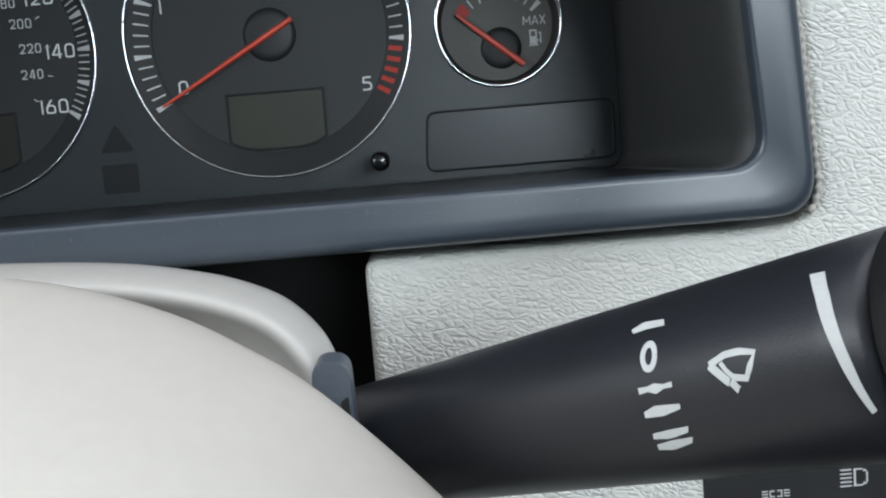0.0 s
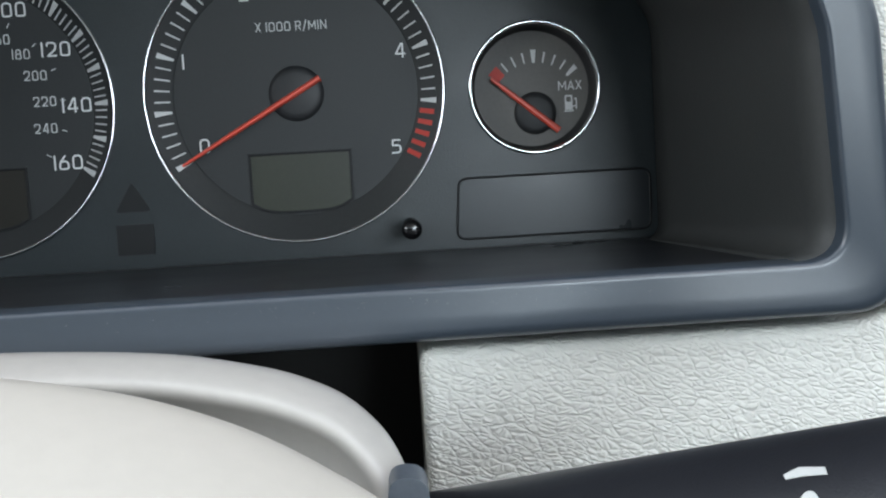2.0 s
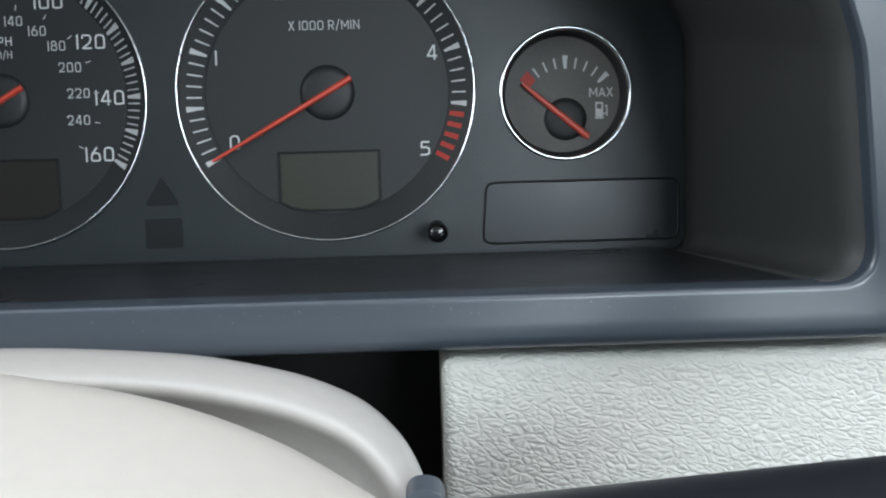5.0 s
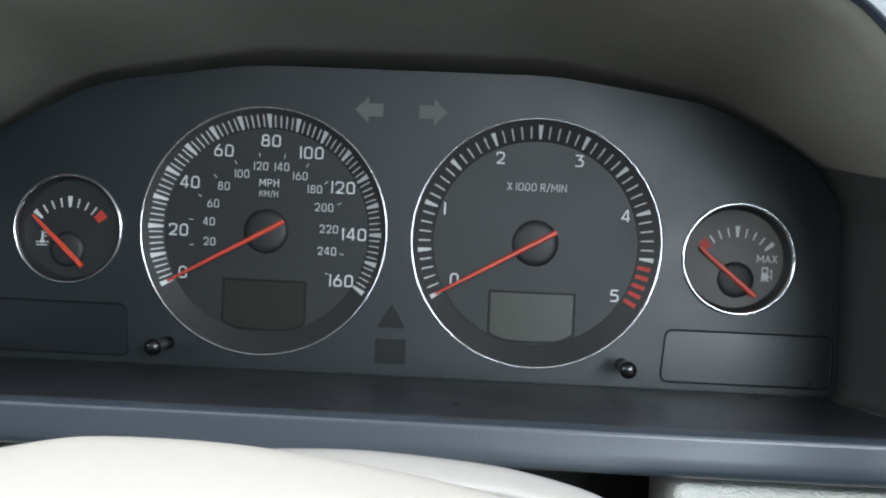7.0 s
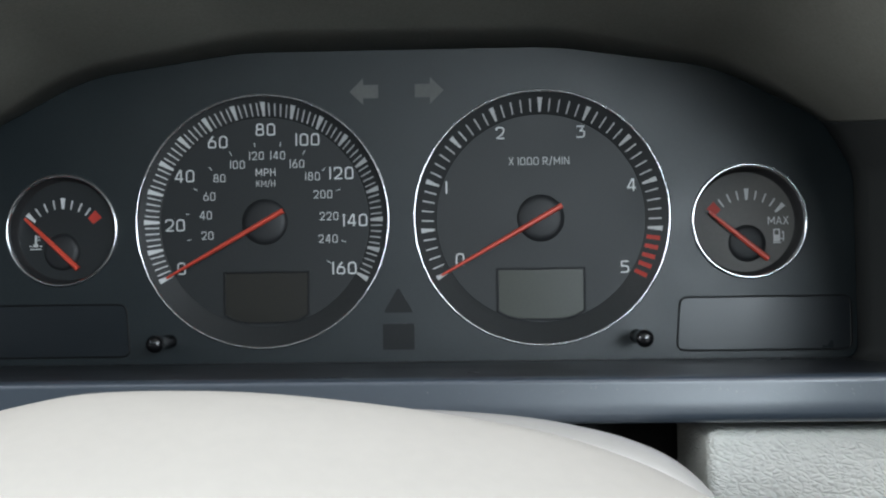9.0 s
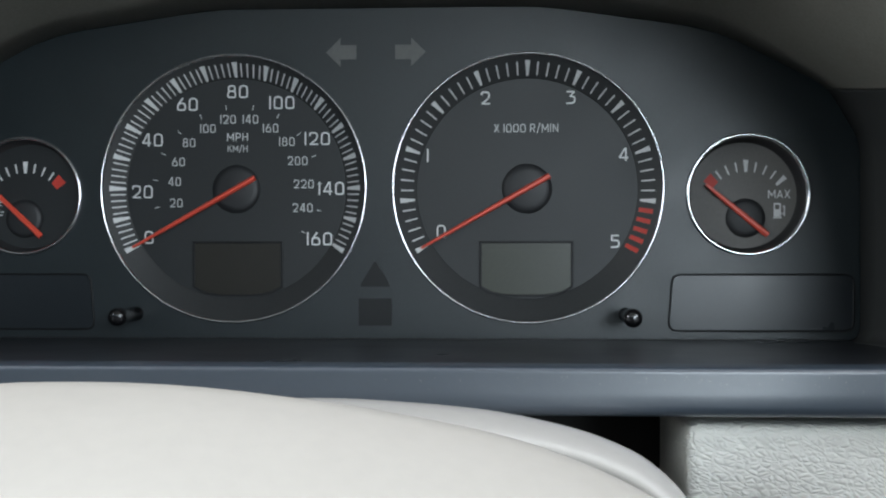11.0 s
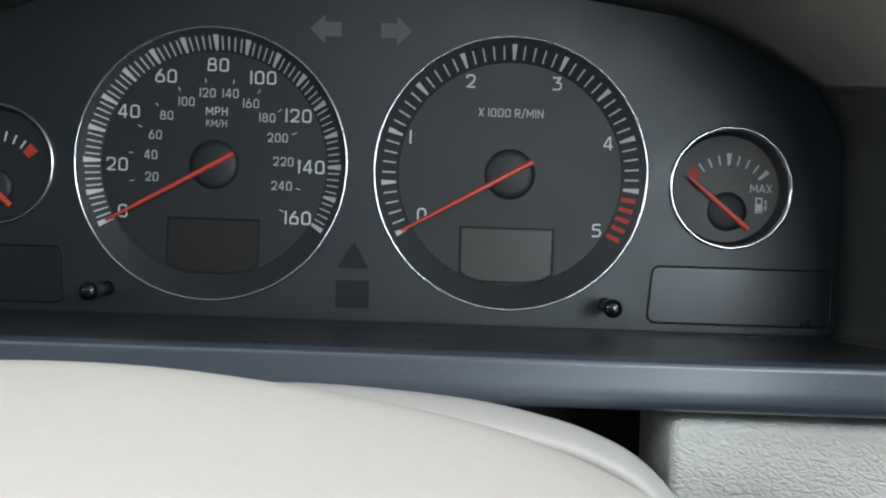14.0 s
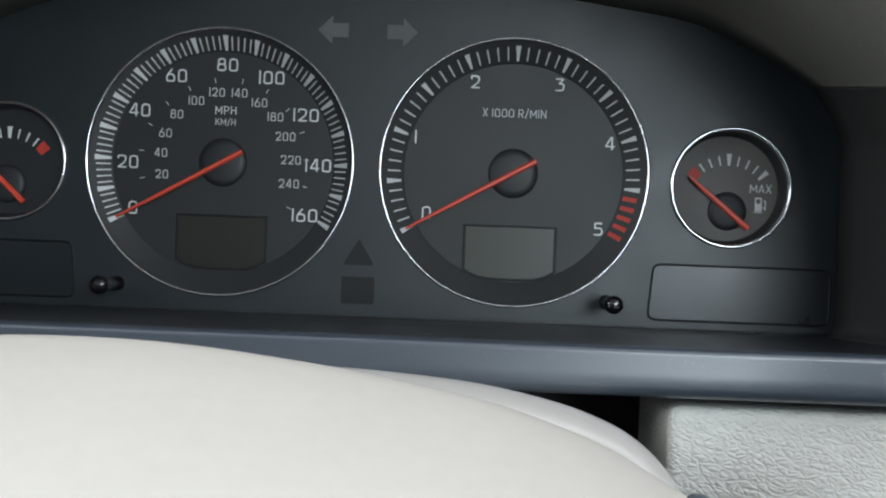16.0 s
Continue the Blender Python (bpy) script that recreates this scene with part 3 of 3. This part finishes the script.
for v in [g for g in ex["geom"] if isinstance(g, bmesh.types.BMVert)]:
    v.co.z -= 0.002
hooded(part("ledge", bm, LEDGE, hood, "dark glossy ledge"))

# ---------------------------------------------------------------- dashboard panels in leather
OUT = outer(0.0146, 0.0110)


def leather_panel(side):
    """The padded panel beside and under the frame."""
    # the frame's outer edge from under the middle round the lower corner and up the side
    edge = [p for p in OUT[:60] if p[0] > 0.1]
    loop = [(0.0886, 0.8853)] + edge + [(0.16, 1.055), (0.46, 1.055), (0.46, 0.74), (0.0885, 0.74)]
    base = thing("dashboard_panel", "pale grey leather dashboard panel with embossed grain", "dashboard", (side * 0.27, -0.12, 0.74), "dashboard panels")
    pts = [(side * x, z) for x, z in loop]
    if side < 0:
        pts.reverse()
    ob = part("padding", plate(pts, LIP_Y + 0.0060, LIP_Y + 0.050), HIDE, base)
    ob.location = (-side * 0.27, 0.12, -0.74)
    soften(ob, 0.0030, 4, 40)
    bead = [p for p in outer(0.0147, 0.0111)[:40] if p[1] > 0.8868 and p[0] > 0]
    row = [Vector((side * x, LIP_Y + 0.0066, z)) for x, z in bead]
    fine, step = [], 0.00035
    for a, b in zip(row, row[1:]):
        n = max(1, int((b - a).length / step))
        fine += [a + (b - a) * (j / n) for j in range(n)]
    rings = []
    for k, p in enumerate(fine):
        d = (fine[min(k + 1, len(fine) - 1)] - fine[max(k - 1, 0)]).normalized()
        e = Vector((-d.z, 0, d.x))
        r = 0.00070 + 0.00022 * math.sin(k * 0.9)
        rings.append([p + r * (math.cos(q) * e + math.sin(q) * Vector((0, 1, 0))) for q in [2 * math.pi * m / 8 for m in range(8)]])
    bm = bmesh.new()
    loft(bm, rings)
    seam = part("stitched_hem", bm, HEM, base, "fine beaded hem along the frame", True)
    seam.location = ob.location
    return base


leather_panel(1)
leather_panel(-1)

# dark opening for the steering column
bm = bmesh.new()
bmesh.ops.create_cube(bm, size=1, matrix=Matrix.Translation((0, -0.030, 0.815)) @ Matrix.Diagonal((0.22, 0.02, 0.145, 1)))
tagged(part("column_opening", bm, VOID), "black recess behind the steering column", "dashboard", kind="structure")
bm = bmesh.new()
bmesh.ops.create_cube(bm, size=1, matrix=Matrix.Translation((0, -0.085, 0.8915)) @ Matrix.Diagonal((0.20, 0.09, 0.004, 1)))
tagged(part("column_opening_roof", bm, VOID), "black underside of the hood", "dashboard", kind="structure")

# ---------------------------------------------------------------- steering column cover
ARCH = [(0.0, 0.8947, 0.0), (0.0185, 0.8940, 0.0), (0.0385, 0.8922, 0.0), (0.0538, 0.8894, -0.0014), (0.0631, 0.8868, -0.0029), (0.0713, 0.8832, -0.0052), (0.0775, 0.8781, -0.0082), (0.0812, 0.8726, -0.0113), (0.0840, 0.8645, -0.0161), (0.0850, 0.8539, -0.0173), (0.0852, 0.81, -0.0173)]     # half width, height, lean towards the seat
CX = 0.0025
arch = [(CX - x, z, y) for x, z, y in reversed(ARCH)] + [(CX + x, z, y) for x, z, y in ARCH[1:]]
cover = thing("steering_column_cover", "greige plastic steering column cover with raised rounded edge", "column cover", (CX, -0.12, 0.80))


def arch_at(inset):
    """The arch, moved inwards."""
    out = []
    for i, (x, z, y) in enumerate(arch):
        a, b = arch[max(i - 1, 0)], arch[min(i + 1, len(arch) - 1)]
        t = Vector((b[0] - a[0], b[1] - a[1])).normalized()
        out.append((x + inset * t.y, z - inset * t.x, y))
    return out


rows = []
for inset, y in ((0.040, -0.060), (0.022, -0.095), (0.0075, -0.130), (0.0012, -0.150), (0.0, -0.157), (0.0006, -0.1625), (0.0016, -0.1665), (0.0026, -0.1685), (0.0038, -0.1692), (0.0052, -0.1686), (0.0070, -0.1665), (0.0100, -0.1642), (0.016, -0.1630), (0.028, -0.1625)):
    rows.append([(x, y + dy, z) for x, z, dy in arch_at(inset)])
shell = part("shell", skin(rows, 5, 3), GREIGE, cover, "", True)
shell.location = (-CX, 0.12, -0.80)

# ---------------------------------------------------------------- steering wheel hub
HUB_L = [(-0.134, 0.815), (-0.124, 0.848), (-0.110, 0.872), (-0.094, 0.8874), (-0.077, 0.8966), (-0.060, 0.9013), (-0.045, 0.9033)]
HUB_R = [(-0.018, 0.9031), (0.008, 0.9005), (0.028, 0.8974), (0.0453, 0.8939), (0.0609, 0.8887), (0.0732, 0.8825), (0.0852, 0.8747), (0.1023, 0.8593), (0.1153, 0.8443), (0.1248, 0.8265)]
HX = -0.004
hub = HUB_L + HUB_R


def tilt(z):
    """How far the wheel's plane leans towards the seat below its top."""
    return -0.45 * min(max(0.896 - z, 0.0), 0.065)


wheel = thing("airbag_cover", "smooth cream domed airbag cover of the steering wheel", "airbag cover", (HX, -0.24, 0.78))
rows = []
for y, k, drop in ((-0.184, 0.90, 0.016), (-0.188, 0.965, 0.0060), (-0.193, 0.99, 0.0018), (-0.199, 1.0, 0.0), (-0.207, 1.0, 0.0008), (-0.220, 0.99, 0.0042), (-0.238, 0.97, 0.0110), (-0.256, 0.93, 0.0210), (-0.272, 0.86, 0.0350), (-0.284, 0.74, 0.0530), (-0.290, 0.55, 0.0720)):
    rows.append([(HX + (x - HX) * k, y + tilt(z), max(z - drop, 0.74 + 0.01 * k)) for x, z in hub])
dome = part("cover", skin(rows, 4, 4), CREAM, wheel, "smooth cream plastic cover", True)
dome.location = (-HX, 0.24, -0.78)

# ---------------------------------------------------------------- wiper stalk
A, C = Vector((0.0834, -0.1560, 0.8487)), Vector((0.1566, -0.2494, 0.8851))
AX = (C - A).normalized()
LEN = (C - A).length
SIDE = (Vector((0.104, -0.370, 0.916)) - (A + C) / 2)
SIDE = (SIDE - SIDE.dot(AX) * AX).normalized()
UPW = SIDE.cross(AX)
UPW = UPW if UPW.z > 0 else -UPW
stalk = thing("wiper_stalk", "black plastic wiper stalk with white printed symbols", "control stalk", A)


def stalk_r(s):
    return 0.0122 + (0.0135 - 0.0122) * s


def on_stalk(s, ang, lift=0.0):
    """A place on the stalk's skin: s along it from 0 to 1, ang up from the side that faces the seat."""
    r = stalk_r(s) + lift
    ang = math.asin((0.976 + 0.42 * (s - 0.8)) * math.sin(ang) + 0.045 - 0.375 * (s - 0.8))
    return A + AX * (LEN * s) + r * (math.cos(ang) * SIDE + math.sin(ang) * UPW) - A


def turned(profile, n=48):
    bm = bmesh.new()
    rows = []
    for s, r in profile:
        rows.append([AX * (LEN * s) + r * (math.cos(2 * math.pi * i / n) * SIDE + math.sin(2 * math.pi * i / n) * UPW) for i in range(n)])
    vs = loft(bm, rows)
    bm.faces.new(vs[0])
    bm.faces.new(vs[-1])
    return bm


part("shaft", turned([(-0.10, 0.0090), (-0.02, 0.0118)] + [(s / 10, stalk_r(s / 10)) for s in range(0, 11)] + [(1.045, stalk_r(1.045)), (1.055, stalk_r(1.045) - 0.0005), (1.058, 0.0123)]), STALK, stalk, "", True)
part("end_switch", turned([(1.056, 0.0115), (1.064, 0.0140), (1.09, 0.0150), (1.16, 0.0154), (1.23, 0.0150), (1.26, 0.0134), (1.265, 0.004)]), SWITCH, stalk, "black ribbed end switch", True)
for i in range(28):
    a = 2 * math.pi * i / 28
    d = math.cos(a) * SIDE + math.sin(a) * UPW
    e = AX.cross(d)
    bm = bmesh.new()
    vs = [bm.verts.new(AX * (LEN * s) + d * r + e * w) for s in (1.09, 1.23) for r, w in ((0.0144, -0.0006), (0.0158, -0.0003), (0.0158, 0.0003), (0.0144, 0.0006))]
    for q in ((0, 1, 5, 4), (1, 2, 6, 5), (2, 3, 7, 6), (0, 1, 2, 3), (4, 5, 6, 7)):
        bm.faces.new([vs[k] for k in q])
    part("rib", bm, SWITCH, stalk)


def strip(pairs):
    """Thin raised print between two edges, each a row of (s, angle)."""
    bm = bmesh.new()
    steps = [(q + d, i) for i in range(len(pairs) - 1) for q, d in ((i, 0), (i, 0.25), (i, 0.5), (i, 0.75))] + [(len(pairs) - 1, len(pairs) - 2)]
    pairs = [[tuple(pairs[i][k][c] + (pairs[i + 1][k][c] - pairs[i][k][c]) * (t - i) for c in (0, 1)) for k in (0, 1)] for t, i in steps]
    lo = [[bm.verts.new(on_stalk(s, g, 0.00002)) for s, g in p] for p in pairs]
    hi = [[bm.verts.new(on_stalk(s, g, 0.00012)) for s, g in p] for p in pairs]
    for i in range(len(pairs) - 1):
        bm.faces.new((hi[i][0], hi[i][1], hi[i + 1][1], hi[i + 1][0]))
        for k in (0, 1):
            bm.faces.new((lo[i][k], lo[i + 1][k], hi[i + 1][k], hi[i][k]))
    return bm


def line(points, half):
    """A printed line of even width along (s, angle) places."""
    out = []
    for i, (s, g) in enumerate(points):
        a, b = points[max(i - 1, 0)], points[min(i + 1, len(points) - 1)]
        d = Vector(((b[0] - a[0]) * LEN, (b[1] - a[1]) * 0.0115)).normalized()
        out.append(((s - d.y * half / LEN, g + d.x * half / 0.0115), (s + d.y * half / LEN, g - d.x * half / 0.0115)))
    return strip(out)


ring0 = [(0.8010 + 0.0088 * math.cos(a), 0.307 + 0.128 * math.sin(a)) for a in [2 * math.pi * i / 20 for i in range(21)]]
part("wipe_once_mark", strip([((0.7684, 0.656), (0.7723, 0.603)), ((0.785, 0.722), (0.7907, 0.620)), ((0.8148, 0.690), (0.8189, 0.613))]), WHITE, stalk, "white printed mark")
part("zero_mark", line(ring0, 0.00042), WHITE, stalk, "white printed zero")
part("interval_mark", strip([((0.7822, 0.005), (0.7824, -0.062)), ((0.795, 0.008), (0.795, -0.045)), ((0.806, 0.030), (0.806, -0.075)), ((0.817, 0.010), (0.817, -0.035)), ((0.8299, 0.025), (0.8297, -0.030))]), WHITE, stalk, "white printed mark")
part("speed_mark", strip([((0.7819, -0.246), (0.7803, -0.309)), ((0.7985, -0.190), (0.8057, -0.305)), ((0.8333, -0.196), (0.832, -0.246))]), WHITE, stalk, "white printed mark")
part("speed_mark", strip([((0.7805, -0.495), (0.7774, -0.560)), ((0.805, -0.460), (0.800, -0.565)), ((0.8315, -0.435), (0.8274, -0.500))]), WHITE, stalk, "white printed mark")
part("speed_mark", strip([((0.7768, -0.640), (0.7748, -0.710)), ((0.7994, -0.590), (0.7948, -0.715)), ((0.8291, -0.560), (0.8241, -0.630))]), WHITE, stalk, "white printed mark")
part("wiper_symbol", line([(0.8815, 0.118), (0.9017, 0.188), (0.9196, 0.196), (0.9372, 0.168), (0.9300, 0.060), (0.9229, -0.040), (0.9059, -0.015)], 0.00036), WHITE, stalk, "white printed windscreen outline")
part("wiper_symbol", line([(0.8815, 0.118), (0.8915, 0.030), (0.9020, -0.060)], 0.00050), WHITE, stalk, "white printed wiper blade")
part("wiper_symbol", line([(0.8955, 0.125), (0.9010, 0.050), (0.9085, -0.020)], 0.00028), WHITE, stalk, "white printed wiper arm")
part("wiper_symbol", line([(0.9040, -0.050), (0.9105, -0.135)], 0.00045), WHITE, stalk, "white printed pivot")
part("level_wedge", strip([((0.9959, 0.768), (1.0124, 0.760)), ((1.0070, 0.520), (1.0228, 0.505)), ((1.0148, 0.279), (1.0295, 0.258)), ((1.0215, 0.070), (1.0335, 0.080)), ((1.0266, -0.125), (1.0365, -0.091)), ((1.0337, -0.438), (1.0396, -0.413))]), WHITE, stalk, "white tapered level mark")

# boot where the stalk leaves the column
boot_loop = fillet([(0.0805, 0.846), (0.0887, 0.846), (0.0880, 0.8752), (0.0815, 0.8756)], [0.001, 0.001, 0.0050, 0.0045], 8)
boot = part("boot", plate(boot_loop, -0.1890, -0.181), RUBBER, stalk, "slate grey stalk boot")
boot.location = -A
soften(boot, 0.0012, 3)
slot = part("boot_slot", plate(fillet([(0.0860, 0.8605), (0.0878, 0.8605), (0.0876, 0.8690), (0.0862, 0.8680)], [0.0003] * 4, 3), -0.18912, -0.1880), SWITCH, stalk, "dark slot in the boot")
slot.location = -A

# ---------------------------------------------------------------- light switch panel
lights = thing("light_switch_panel", "black light switch panel with white lamp symbols", "switch panel", (0.20, -0.13, 0.77))
LP_Y = LIP_Y + 0.0054
ob = part("panel", plate(fillet([(0.1642, 0.765), (0.250, 0.765), (0.250, 0.8286), (0.1642, 0.8286)], [0.002] * 4, 4), LP_Y, LP_Y + 0.008), SWITCH, lights)
ob.location = (-0.20, 0.13, -0.77)
soften(ob, 0.0008, 2)
lamp = boxes("headlamp_symbol", [(0, 0.0008 * i, 0.0022, 0.0008 * i + 0.0003) for i in range(5)] + [(0.0026, 0, 0.0030, 0.0035), (0.0030, 0.0032, 0.0044, 0.0035), (0.0030, 0, 0.0044, 0.0003), (0.0044, 0.0003, 0.0050, 0.0007), (0.0044, 0.0028, 0.0050, 0.0032), (0.0050, 0.0007, 0.0053, 0.0028)], 0, WHITE, lights)
lamp.location = (0.1968 - 0.20, LP_Y - 0.0001 + 0.13, 0.8214 - 0.77)
lamp.scale = (1.25, 1, 1.25)
park = boxes("side_lamp_symbol", [(0, 0.0007 * i, 0.0014, 0.0007 * i + 0.0003) for i in range(3)] + [(0.0052, 0.0007 * i, 0.0066, 0.0007 * i + 0.0003) for i in range(3)] + [(0.0018, 0, 0.0021, 0.0017), (0.0021, 0, 0.0030, 0.0003), (0.0021, 0.0014, 0.0030, 0.0017), (0.0045, 0, 0.0048, 0.0017), (0.0036, 0, 0.0045, 0.0003), (0.0036, 0.0014, 0.0045, 0.0017)], 0, WHITE, lights)
park.location = (0.1780 - 0.20, LP_Y - 0.0001 + 0.13, 0.8204 - 0.77)
dial_knob = part("rotary_knob", lathe([(0.0150, 0.002), (0.0150, -0.004), (0.0138, -0.0150), (0.0128, -0.0165), (0.0, -0.0168)], 48), SWITCH, lights, "black rotary light knob", True)
dial_knob.location = (0.2010 - 0.20, LP_Y + 0.13, 0.802 - 0.77)

# ---------------------------------------------------------------- the car round it
def slab(name, x0, x1, y0, y1, z0, z1, mat, label, cat):
    bm = bmesh.new()
    bmesh.ops.create_cube(bm, size=1, matrix=Matrix.Translation(((x0 + x1) / 2, (y0 + y1) / 2, (z0 + z1) / 2)) @ Matrix.Diagonal((x1 - x0, y1 - y0, z1 - z0, 1)))
    return tagged(part(name, bm, mat), label, cat, kind="structure")


slab("floor", -1.0, 0.64, -2.4, 0.45, 0.20, 0.24, CARPET, "dark carpeted car floor", "floor")
slab("ceiling", -1.0, 0.64, -2.2, -0.56, 1.40, 1.43, HEADLINER, "beige car headlining", "ceiling")
slab("wall_front", -1.0, 0.64, 0.40, 0.45, 0.24, 1.08, CARPET, "dark bulkhead of the car", "wall")
# unseen side and rear walls, added dark to hold down light on the left
slab("wall_right", 0.64, 0.68, -1.42, 0.45, 0.20, 1.04, DARK_WALL, "unseen side wall, kept dark to cut bounced light", "wall")
slab("wall_left", -1.04, -1.0, -2.4, 0.45, 0.20, 1.04, DARK_WALL, "unseen side wall, kept dark to cut bounced light", "wall")
slab("wall_rear", -1.0, 0.64, -2.44, -2.40, 0.20, 1.10, DARK_WALL, "unseen rear wall, kept dark to cut bounced light", "wall")
slab("dashboard_top", -1.0, 0.64, -0.10, 0.40, 1.058, 1.078, LINING, "dark grained dashboard top", "dashboard")

# ---------------------------------------------------------------- dust on the frame and the ledge
DUST = material("pale_dust", (0.30, 0.30, 0.29), 0.9, vary=0.1, scale=300)
rng = random.Random(7)
bm = bmesh.new()
for i in range(150):
    if i < 90:
        x, z, y = rng.gauss(0.085, 0.030), 0.8975 - abs(rng.gauss(0.002, 0.0022)), LIP_Y - 0.0001
        z = max(z, 0.8896)
    else:
        x, y = rng.uniform(-0.15, 0.17), rng.uniform(LIP_Y + 0.012, FY - 0.01)
        z = 0.8948 + 0.0040 * (y - FY) / (LIP_Y + 0.004 - FY)
    r = rng.choice((0.00005, 0.00006, 0.00008, 0.00011))
    bmesh.ops.create_icosphere(bm, subdivisions=1, radius=r, matrix=Matrix.Translation((x, y, z)))
tagged(part("dust", bm, DUST), "scattered pale dust specks on the frame and ledge", "dust", kind="stuff")
